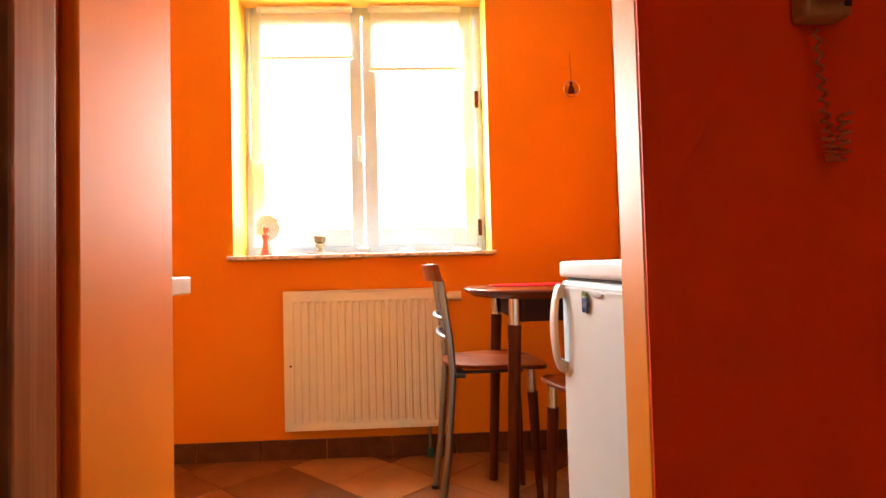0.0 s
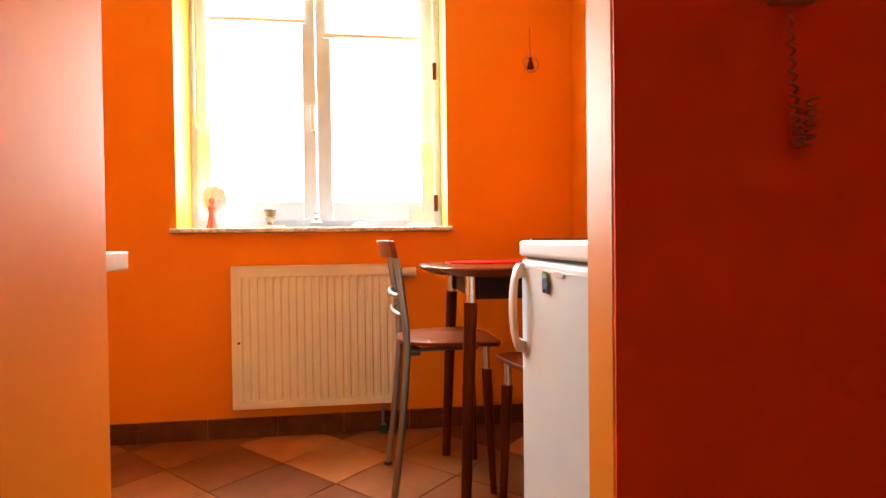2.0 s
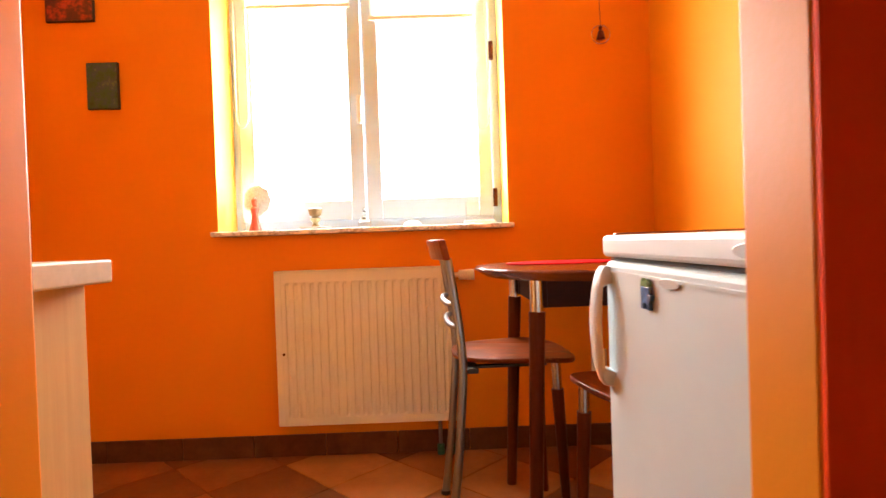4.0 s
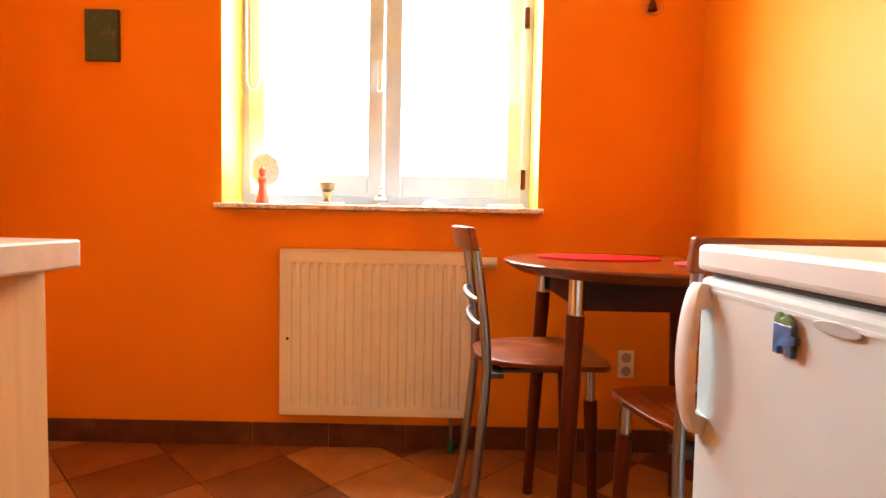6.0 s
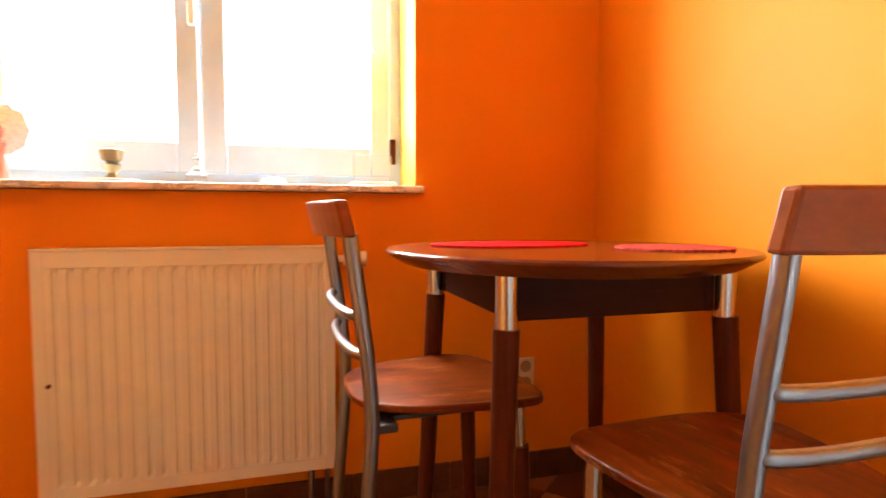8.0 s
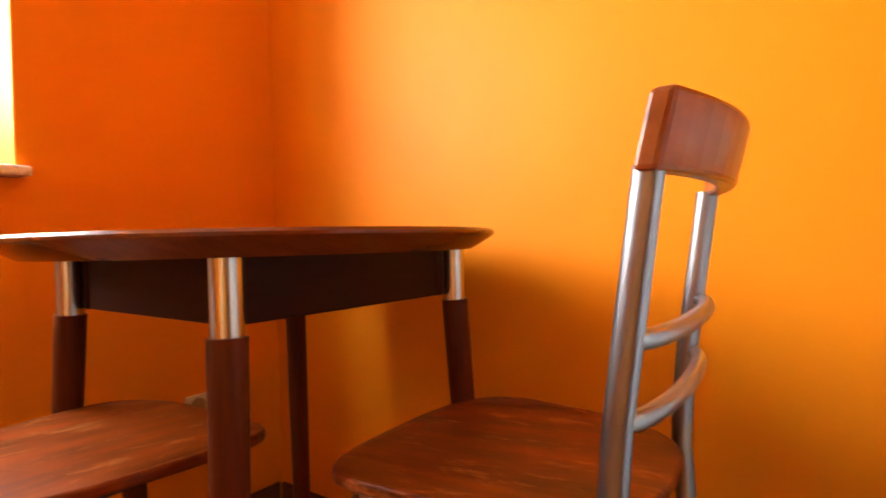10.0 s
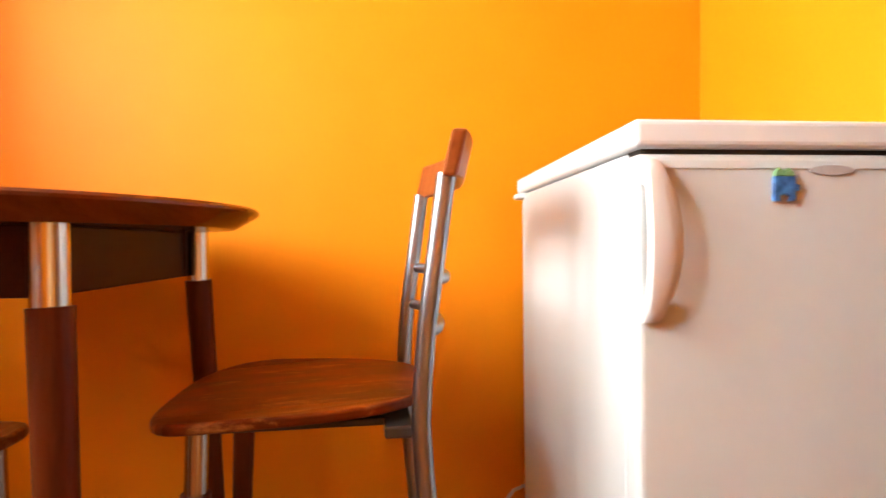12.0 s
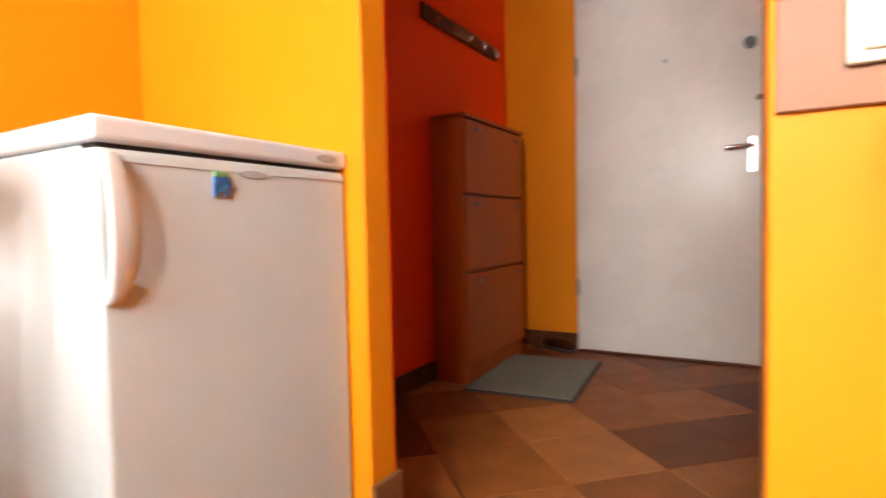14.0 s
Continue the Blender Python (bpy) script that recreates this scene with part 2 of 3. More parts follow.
# floor base; the tiles come last
floor = structure("floor", box_bm(LEFT_X - 0.2, END_Y - 0.25, -0.12, RIGHT_X + 0.2, WIN_Y + 0.3, -0.008), GROUT, "brown ceramic floor with tiles laid diagonally", "floor")
structure("ceiling", box_bm(LEFT_X - 0.2, END_Y - 0.25, TOP, RIGHT_X + 0.2, WIN_Y + 0.3, TOP + 0.15), CEILING, "plain white painted ceiling", "ceiling")


def wall_with_hole(name, axis, at, thick, a0, a1, holes, mat, label):
    """A wall in the plane axis = at (its far side at at + thick), from a0 to a1, built of blocks round its holes (b0, b1, z0, z1)."""
    bm = bmesh.new()
    cuts = sorted({a0, a1, *[h[0] for h in holes], *[h[1] for h in holes]})
    def block(b0, b1, z0, z1):
        lo, hi = sorted((at, at + thick))
        q = box_bm(b0, lo, z0, b1, hi, z1) if axis == "y" else box_bm(lo, b0, z0, hi, b1, z1)
        me = bpy.data.meshes.new("block")
        q.to_mesh(me)
        q.free()
        bm.from_mesh(me)
        bpy.data.meshes.remove(me)
    for b0, b1 in zip(cuts, cuts[1:]):
        h = [h for h in holes if h[0] <= b0 and b1 <= h[1]]
        if h:
            if h[0][2] > 0.001:
                block(b0, b1, 0.0, h[0][2])
            if h[0][3] < TOP:
                block(b0, b1, h[0][3], TOP)
        else:
            block(b0, b1, 0.0, TOP)
    return structure(name, bm, mat, label, "wall")


wall_with_hole("wall_window", "y", WIN_Y, 0.26, LEFT_X - 0.2, RIGHT_X + 0.2, [(REV_L, REV_R, SILL_Z - 0.02, HEAD_Z)], ORANGE, "orange painted wall with a deep window opening")
structure("wall_right", box_bm(RIGHT_X, RET_Y0, 0, RIGHT_X + 0.2, WIN_Y, TOP), ORANGE, "orange painted plaster wall behind the fridge and table", "wall")
structure("wall_red", box_bm(RIGHT_X, END_Y - 0.2, 0, RIGHT_X + 0.2, RET_Y0 - 0.0, TOP), RED, "red painted hall wall behind the shoe cabinet", "wall")
structure("wall_return_face", box_bm(RET_X + 0.0008, RET_Y0 - 0.004, 0, RIGHT_X, RET_Y0 - 0.0002, TOP), RED, "red painted hall side of the short wall", "wall")
structure("wall_return", box_bm(RET_X, RET_Y0, 0, RIGHT_X, RET_Y1, TOP, 0.004), ORANGE, "short orange painted wall beside the fridge", "wall")
structure("wall_partition", box_bm(LEFT_X, PART_Y0, 0, PART_X, PART_Y1, TOP, 0.004), ORANGE, "orange painted end of a partition wall", "wall")
structure("wall_left", box_bm(LEFT_X - 0.2, END_Y - 0.2, 0, LEFT_X, WIN_Y, TOP), ORANGE, "plain orange painted wall", "wall")
structure("wall_entrance", box_bm(LEFT_X, END_Y - 0.2, 0, RIGHT_X, END_Y, TOP), ORANGE, "orange painted wall around the entrance door", "wall")
structure("wall_hall", box_bm(HALL_X - 0.12, END_Y, 0, HALL_X, -0.05, TOP), ORANGE, "orange painted hall wall", "wall")
structure("lintel", box_bm(HALL_X - 0.12, -0.05, 2.12, HALL_X, PART_Y0, TOP), ORANGE, "orange painted wall above a doorway", "wall")

# ---- window ----
window = tagged(new("window_1"), "white two-leaf window with overexposed daylight behind it", "window", kind="structure")
FY0, FY1 = 3.20, 3.26
MX = -0.275
part("window_frame_left", box_bm(REV_L, FY0, SILL_Z, REV_L + 0.045, FY1, HEAD_Z, 0.004), FRAME, window)
part("window_frame_right", box_bm(REV_R - 0.045, FY0, SILL_Z, REV_R, FY1, HEAD_Z, 0.004), FRAME, window)
part("window_frame_bottom", box_bm(REV_L + 0.046, FY0, SILL_Z, REV_R - 0.046, FY1, SILL_Z + 0.06, 0.004), FRAME, window)
part("window_frame_top", box_bm(REV_L + 0.046, FY0, HEAD_Z - 0.06, REV_R - 0.046, FY1, HEAD_Z, 0.004), FRAME, window)
for x0, x1 in ((REV_L + 0.035, MX - 0.004), (MX + 0.004, REV_R - 0.045)):
    leaf = part("window_sash", box_bm(x0, FY0 - 0.02, SILL_Z + 0.05, x0 + 0.075, FY0 - 0.002, HEAD_Z - 0.05, 0.005), FRAME, window)
    part("stile", box_bm(x1 - 0.07, FY0 - 0.02, SILL_Z + 0.05, x1, FY0 - 0.002, HEAD_Z - 0.05, 0.005), FRAME, leaf)
    part("bottom_rail", box_bm(x0 + 0.076, FY0 - 0.019, SILL_Z + 0.05, x1 - 0.071, FY0 - 0.002, SILL_Z + 0.15, 0.005), FRAME, leaf)
    part("top_rail", box_bm(x0 + 0.076, FY0 - 0.019, HEAD_Z - 0.14, x1 - 0.071, FY0 - 0.002, HEAD_Z - 0.05, 0.005), FRAME, leaf)
    pane = part("pane", box_bm(x0 + 0.07, FY1 - 0.03, SILL_Z + 0.06, x1 - 0.07, FY1 - 0.024, HEAD_Z - 0.06), GLASS, leaf)
    pane.visible_shadow = False
for z in (1.13, 1.86):
    part("hinge", tube_bm([(REV_R - 0.035, FY0 - 0.024, z), (REV_R - 0.035, FY0 - 0.024, z + 0.09)], 0.011, seg=10), LEG_WOOD, window, "brown window hinge")
part("window_handle", box_bm(MX - 0.03, FY0 - 0.05, 1.56, MX - 0.008, FY0 - 0.021, 1.70, 0.006), WHITE, window)
sill = thing("window_sill", "white marble window sill with grey veins", "window sill")
part("slab", box_bm(REV_L - 0.018, WIN_Y - 0.045, SILL_Z - 0.018, REV_R + 0.018, FY0 - 0.002, SILL_Z + 0.004, 0.006), MARBLE, sill)


def blind(x0, x1, low, name="roller_blind"):
    t = thing(name, "white translucent roller blind pulled part-way down", "blind", group="window blinds")
    part("cloth", box_bm(x0 + 0.01, FY0 - 0.032, low, x1 - 0.01, FY0 - 0.028, HEAD_Z - 0.04), BLIND, t)
    part("bottom_bar", box_bm(x0, FY0 - 0.038, low - 0.022, x1, FY0 - 0.024, low, 0.004), RADIATOR, t, "cream bottom bar")
    part("roller", tube_bm([(x0, FY0 - 0.04, HEAD_Z - 0.03), (x1, FY0 - 0.04, HEAD_Z - 0.03)], 0.018), BLIND, t)
    return t


blind(-0.85, -0.325, 2.16)
blind(-0.235, 0.29, 2.09)
for x, low in ((-0.862, 1.545), (0.315, 1.50)):
    c = thing("blind_cord", "white looped pull cord hanging beside the window", "cord", (x, FY0 - 0.06, 0), group="blind cords")
    loop = [(-0.03, 0, HEAD_Z - 0.03), (-0.03, 0, low + 0.08)] + [(-0.03 + 0.03 * (1 - math.cos(a)), 0, low + 0.06 - 0.05 * math.sin(a)) for a in np.linspace(0, math.pi, 9)] + [(0.03, 0, low + 0.08), (0.03, 0, HEAD_Z - 0.03)]
    part("loop", tube_bm(loop, 0.0035, seg=6), WHITE, c)

# Paler copy of the orange wall paint: daylight on the reveals put into colour.
REVEAL = paint("daylit_orange_reveal", (0.78, 0.42, 0.06), (0.82, 0.48, 0.09), (0.45, 0.6))
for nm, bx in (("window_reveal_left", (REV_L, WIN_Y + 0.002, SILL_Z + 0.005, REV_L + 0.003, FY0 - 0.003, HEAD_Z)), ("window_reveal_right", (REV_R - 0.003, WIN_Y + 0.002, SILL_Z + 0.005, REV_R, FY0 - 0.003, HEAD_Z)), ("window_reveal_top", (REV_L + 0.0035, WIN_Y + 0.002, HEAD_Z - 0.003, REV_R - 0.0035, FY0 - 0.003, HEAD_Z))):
    structure(nm, box_bm(*bx), REVEAL, "orange window reveal with the daylight on it painted in as pale yellow", "reveal")

# ---- skirting ----
def skirt(x0, y0, x1, y1):
    t = structure("baseboard", box_bm(x0, y0, 0, x1, y1, 0.10, 0.003), SKIRT, "dark brown ceramic skirting tile along the wall", "baseboard")
    return t


edge = [-1.88, -1.47, -1.125, -0.80, -0.47, -0.14, 0.19, 0.52, 0.85, RIGHT_X - 0.013]
for a, c in zip(edge, edge[1:]):
    skirt(a + 0.0015, WIN_Y - 0.012, c - 0.0015, WIN_Y - 0.001)
yy = [RET_Y1 + 0.002, 1.21, 1.53, 1.85, 2.17, 2.49, 2.80, WIN_Y - 0.013]
for a, c in zip(yy, yy[1:]):
    skirt(RIGHT_X - 0.012, a + 0.0015, RIGHT_X - 0.001, c - 0.0015)
structure("baseboard", box_bm(RET_X - 0.012, RET_Y0 - 0.012, 0, RET_X - 0.001, RET_Y1 + 0.006, 0.258, 0.003), PILLAR_TILE, "tall brown tile at the foot of the short wall", "baseboard")
skirt(RET_X, RET_Y0 - 0.012, RIGHT_X - 0.013, RET_Y0 - 0.001)
skirt(RET_X, RET_Y1 + 0.001, RIGHT_X - 0.013, RET_Y1 + 0.009)
for a, c in zip([END_Y + 0.013, -1.31, -1.1, -0.78, -0.46, -0.14, 0.18, 0.5], [-1.31, -1.1, -0.78, -0.46, -0.14, 0.18, 0.5, RET_Y0 - 0.013]):
    skirt(RIGHT_X - 0.012, a + 0.0015, RIGHT_X - 0.001, c - 0.0015)
skirt(0.602, END_Y + 0.001, 0.84, END_Y + 0.012)
skirt(0.843, END_Y + 0.001, RIGHT_X - 0.013, END_Y + 0.012)
skirt(PART_X + 0.001, PART_Y0 + 0.002, PART_X + 0.010, PART_Y1)

# ---- radiator ----
rad = thing("radiator", "cream enamelled panel radiator with vertical ribs on the wall", "radiator", (-0.267, WIN_Y - 0.031, 0.158))
W2, RH = 0.398, 0.687
bm = bmesh.new()
cols = 20
prof = []
x = -W2 + 0.03
step = (2 * W2 - 0.06) / cols
for k in range(cols):
    prof += [(x, 0.0), (x + step * 0.46, 0.0), (x + step * 0.62, 0.0095), (x + step * 0.82, 0.0095)]
    x += step
prof.append((W2 - 0.03, 0.0))
rows = [[bm.verts.new((px, -0.036 + (d if 1 <= r <= 2 else 0.0), z)) for px, d in prof] for r, z in enumerate((0.035, 0.05, RH - 0.06, RH - 0.045))]
for q, r in zip(rows, rows[1:]):
    for k in range(len(prof) - 1):
        bm.faces.new((q[k], q[k + 1], r[k + 1], r[k]))
part("ribbed_front", bm, RADIATOR, rad)
for nm, bx in (("rim_left", (-W2, -0.037, 0, -W2 + 0.03, -0.03, RH)), ("rim_right", (W2 - 0.03, -0.037, 0, W2, -0.03, RH)), ("rim_bottom", (-W2 + 0.03, -0.037, 0, W2 - 0.03, -0.03, 0.035)), ("rim_top", (-W2 + 0.03, -0.037, RH - 0.045, W2 - 0.03, -0.03, RH))):
    part(nm, box_bm(*bx, 0.002), RADIATOR, rad)
part("back_panel", box_bm(-W2 + 0.002, -0.028, 0.004, W2 - 0.002, 0.012, RH - 0.004, 0.003), RADIATOR, rad)
part("top_grille", box_bm(-W2, -0.04, RH, W2, 0.014, RH + 0.008, 0.003), RADIATOR, rad)
for sx in (-0.25, 0.25):
    part("bracket", box_bm(sx - 0.02, 0.012, 0.15, sx + 0.02, 0.03, 0.55), RADIATOR, rad)
part("valve", tube_bm([(W2, -0.012, RH - 0.035), (W2 + 0.03, -0.012, RH - 0.035), (W2 + 0.032, -0.012, RH - 0.035), (W2 + 0.100, -0.012, RH - 0.035)], [0.011, 0.011, 0.022, 0.025]), PLASTIC, rad, "cream thermostatic valve head")
TEAL = plain("teal_plastic", (0.015, 0.12, 0.10), 0.4)
for sx in (W2 - 0.075, W2 - 0.025):
    pipe = part("pipe", tube_bm([(sx, -0.01, 0.0), (sx, -0.01, -0.158)], 0.009, seg=10), STEEL, rad)
    part("pipe_collar", tube_bm([(sx, -0.01, -0.158), (sx, -0.01, -0.115), (sx, -0.01, -0.110)], [0.017, 0.017, 0.010], seg=14), TEAL, pipe, "teal plastic pipe collar")
part("vent_plug", tube_bm([(-W2 + 0.034, -0.036, RH * 0.47), (-W2 + 0.034, -0.042, RH * 0.47)], 0.006, seg=10), LEG_WOOD, rad, "small dark vent plug")

# ---- fridge ----
FX0, FX1, FYA, FYB, FZ = 0.357, 0.982, 0.892, 1.392, 0.964
fridge = thing("fridge", "white under-counter fridge with a rounded door handle", "fridge", (FX0, FYA, 0))
fw = FYB - FYA
fd = FX1 - FX0
part("body", box_bm(0.045, 0.004, 0.03, fd, fw - 0.004, FZ - 0.037, 0.006), FRIDGE, fridge)
door = part("door", box_bm(0.0, 0.0, 0.09, 0.04, fw, FZ - 0.043, 0.009, 3), FRIDGE, fridge)
part("seal", box_bm(0.012, 0.01, FZ - 0.043, 0.05, fw - 0.01, FZ - 0.036), RUBBER, fridge, "black rubber door seal")
part("lid", box_bm(-0.004, -0.004, FZ - 0.036, fd + 0.02, fw + 0.004, FZ, 0.008, 3), FRIDGE_LID, fridge, "white plastic fridge top")
part("lid_back_rim", box_bm(fd - 0.03, -0.006, FZ - 0.05, fd + 0.022, fw + 0.012, FZ - 0.0362, 0.004), FRIDGE_LID, fridge)
part("plinth", box_bm(0.05, 0.01, 0.0, fd - 0.02, fw - 0.01, 0.03), DARK, fridge)
part("door_trim", box_bm(-0.002, 0.004, FZ - 0.062, 0.002, fw - 0.004, FZ - 0.058), FRIDGE, door)
BADGE = plain("pale_grey_plastic", (0.42, 0.42, 0.43), 0.35)


def oval_bm(y, z, ry, rz, x0, x1):
    bm = slab_bm([(ry * math.cos(a), rz * math.sin(a)) for a in np.linspace(0, 2 * math.pi, 28, endpoint=False)], x0, x1, 0.001)
    for v in bm.verts:
        v.co = (v.co.z, y + v.co.x, z + v.co.y)
    return crisp(bm)


grip = bmesh.new()
rings = []
for u in np.linspace(0, 1, 25):
    bow = math.sin(math.pi * u) ** 0.55
    z, deep = 0.710 + 0.202 * u, 0.012 + 0.020 * bow
    wide = 0.025 + 0.021 * math.sin(math.pi * u) ** 0.8
    thick = 0.009 if 0.13 < u < 0.87 else deep + 0.003
    back = -deep + thick
    y1 = fw - 0.002
    ring = [(back, y1), (-deep + 0.003, y1), (-deep, y1 - 0.004), (-deep, y1 - wide * 0.5), (-deep + 0.004, y1 - wide * 0.85), (-deep + min(thick, 0.014), y1 - wide), (back, y1 - wide)]
    rings.append([grip.verts.new((p, q, z)) for p, q in ring])
for q, r in zip(rings, rings[1:]):
    for k in range(7):
        grip.faces.new((q[k], q[(k + 1) % 7], r[(k + 1) % 7], r[k])).smooth = True
grip.faces.new(list(reversed(rings[0])))
grip.faces.new(rings[-1])
part("handle", crisp(grip, 0.6), FRIDGE_LID, door, "white bowed plastic handle")
part("badge", oval_bm(0.240, 0.900, 0.030, 0.0068, -0.003, 0.001), BADGE, door, "small oval maker's badge")
part("indicator", oval_bm(0.057, FZ - 0.019, 0.028, 0.0075, -0.0065, -0.003), BADGE, fridge, "grey oval plate on the lid")
magnet = thing("fridge_magnet", "small blue and green puzzle-shaped magnet on the fridge door", "magnet", (FX0 - 0.004, 1.200, 0.879))
BLUE = plain("blue_enamel", (0.07, 0.22, 0.55), 0.16, 0, 0.75, 70.0, 0.0, spec=1.0)
GREEN = plain("green_enamel", (0.22, 0.46, 0.20), 0.16, 0, 0.5, 90.0, 0.0, spec=1.0)
outline = [(0.98 * p, 1.05 * q) for p, q in [(-0.015, -0.018), (-0.006, -0.018), (-0.007, -0.012), (0.0, -0.009), (0.007, -0.012), (0.006, -0.018), (0.015, -0.018), (0.015, -0.006), (0.020, -0.005), (0.021, 0.002), (0.015, 0.003), (0.015, 0.012), (-0.015, 0.012)]]
q = slab_bm(outline, -0.003, 0.003, 0.001)
bmesh.ops.rotate(q, cent=(0, 0, 0), matrix=Matrix.Rotation(radians(90), 3, "X"), verts=q.verts)
bmesh.ops.rotate(q, cent=(0, 0, 0), matrix=Matrix.Rotation(radians(-90), 3, "Z"), verts=q.verts)
part("body", q, BLUE, magnet)
part("cap", slab_bm([(-0.014, 0.0), (0.013, 0.0), (0.012, 0.005), (0.005, 0.010), (-0.002, 0.006), (-0.008, 0.011), (-0.013, 0.006)], -0.003, 0.0035, 0.001), GREEN, magnet, "green upper part")
cap = magnet.children[-1]
cap.matrix_basis = Matrix.Translation((0, 0, 0.0128)) @ pose(0, 0, 0, 0, 0, -90) @ pose(0, 0, 0, 90)
cable = thing("power_cable", "thin pale cable hanging behind the fridge", "cable")
part("wire", tube_bm([(0.95, 1.41, 0.006), (0.945, 1.45, 0.04), (0.945, 1.468, 0.12), (0.945, 1.452, 0.20), (0.95, 1.42, 0.232), (0.988, 1.385, 0.225)], 0.004, seg=8), CABLE, cable)


# ---- chairs ----
def build_chair():
    """Faces +y; the origin is on the floor under the seat's middle."""
    t = thing("dining_chair", "metal-framed dining chair with a worn brown plywood seat", "chair", group="chairs at the table")
    z = 0.585
    out = []
    for k in range(48):      # rounded plan, wider in front
        a = 2 * math.pi * k / 48
        c, q = math.cos(a), math.sin(a)
        y = 0.205 * math.copysign(abs(q) ** 0.72, q)
        half = 0.187 + 0.030 * y / 0.205
        out.append((half * math.copysign(abs(c) ** 0.62, c), y))
    seat = slab_bm(out, z - 0.016, z, 0.005, 3)
    for v in seat.verts:
        v.co.z -= 0.018 * max(0.0, (v.co.y - 0.05) / 0.155) ** 2
    part("seat", seat, SEAT_WOOD, t, "worn brown plywood seat")
    for s in (-1, 1):
        x = s * 0.170
        spine = [(x * 1.04, -0.235, 0.012), (x * 1.02, -0.205, 0.25), (x, -0.184, 0.49), (x, -0.180, 0.56), (x, -0.183, 0.62), (x, -0.189, 0.69), (x, -0.204, 0.80), (x, -0.219, 0.908)]
        leg = part("back_post", tube_bm(spine, 0.0108, 0.0138, 16, up=(0, 1, 0)), STEEL, t, "satin steel tube post")
        part("foot_cap", tube_bm([(x * 1.04, -0.236, 0.0), (x * 1.04, -0.2355, 0.014)], 0.014, 0.018, 12, up=(0, 1, 0)), DARK, leg, "black foot cap")
        xf = s * 0.150
        fl = part("front_leg", tube_bm([(xf * 1.10, 0.145, 0.0), (xf, 0.125, 0.475)], [0.013, 0.020], seg=16), LEG_WOOD, t, "dark tapered wooden leg")
        part("collar", tube_bm([(xf, 0.125, 0.475), (xf, 0.122, 0.561)], 0.015, seg=16), CHROME, fl, "chrome leg collar")
    for zz in (0.762, 0.690):
        yb = -0.199 if zz > 0.73 else -0.189
        ring = [(0.170 * math.cos(a), yb - 0.030 * math.sin(a) ** 0.8, zz) for a in np.linspace(0, math.pi, 15)]
        part("back_rung", tube_bm(ring, 0.0095, seg=12), STEEL, t, "bowed steel rung")
    head = bmesh.new()
    nx = 12
    cols = []
    for k in range(nx + 1):
        u = -1 + 2 * k / nx
        x, y = 0.19 * u, -0.219 - 0.036 * (1 - u * u)
        th = 0.011
        lean = 0.016
        cols.append([head.verts.new((x, y + th, 0.903)), head.verts.new((x, y - th, 0.903)), head.verts.new((x, y - th - lean, 0.969)), head.verts.new((x, y + th - lean, 0.969))])
    for q, r in zip(cols, cols[1:]):
        for k in range(4):
            head.faces.new((q[k], q[(k + 1) % 4], r[(k + 1) % 4], r[k]))
    head.faces.new(list(reversed(cols[0])))
    head.faces.new(cols[-1])
    bmesh.ops.recalc_face_normals(head, faces=head.faces)
    sharp = [e for e in head.edges if e.calc_face_angle(0) > 0.8]
    bmesh.ops.bevel(head, geom=sharp, offset=0.005, segments=2, profile=0.5, affect="EDGES")
    part("headrest", head, HEAD_WOOD, t, "curved brown wooden headrest")
    part("seat_frame", box_bm(-0.165, -0.17, z - 0.047, 0.165, -0.13, z - 0.03, 0.003), DARK, t)
    for s in (-1, 1):
        part("seat_bearer", box_bm(s * 0.115 - 0.010, -0.14, z - 0.040, s * 0.115 + 0.010, 0.10, z - 0.029, 0.003), DARK, t)
    return t


chair = build_chair()
chair.matrix_basis = pose(0.6195, 1.848, 0, 0, 0, 3.0)
tagged(chair, "metal-framed dining chair with a brown wooden seat beside the fridge")
chair2 = copy_thing(chair, pose(0.312, 2.35, 0, 0, 0, -88))
tagged(chair2, "metal-framed dining chair with a worn wooden seat beside the radiator")

# ---- table ----
table = thing("dining_table", "round brown wooden dining table with chrome-collared legs", "table", (0.598, 2.322, 0.006))
TR = 0.402
part("tabletop", lathe_bm([(TR - 0.040, 0.832), (TR - 0.004, 0.853), (TR, 0.857), (TR, 0.861), (TR - 0.004, 0.865)], 72), TABLE_WOOD, table, "round brown veneered top with a bevelled edge")
LO = 0.236
for sx in (-1, 1):
    for sy in (-1, 1):
        leg = part("leg", tube_bm([(sx * (LO + 0.03), sy * (LO + 0.03), -0.006), (sx * LO, sy * LO, 0.736)], [0.019, 0.0245], seg=18), LEG_WOOD, table, "dark wooden tapered leg")
        part("collar", tube_bm([(sx * LO, sy * LO, 0.736), (sx * LO, sy * LO, 0.832)], 0.0205, seg=20), CHROME, leg, "chrome collar")
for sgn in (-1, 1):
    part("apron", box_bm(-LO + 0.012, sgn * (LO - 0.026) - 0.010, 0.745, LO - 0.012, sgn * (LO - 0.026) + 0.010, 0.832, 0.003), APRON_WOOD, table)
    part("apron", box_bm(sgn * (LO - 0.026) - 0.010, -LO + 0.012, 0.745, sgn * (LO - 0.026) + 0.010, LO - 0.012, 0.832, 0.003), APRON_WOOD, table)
pm = thing("placemat", "red oval placemat lying on the table", "placemat", (0.52, 2.44, 0.8715))
part("cloth", slab_bm([(0.20 * math.cos(a), 0.13 * math.sin(a)) for a in np.linspace(0, 2 * math.pi, 40, endpoint=False)], 0, 0.004, 0.001), RED_MAT, pm)
pm2 = thing("doily", "small pink lace doily lying on the table", "doily", (0.80, 2.20, 0.8715))
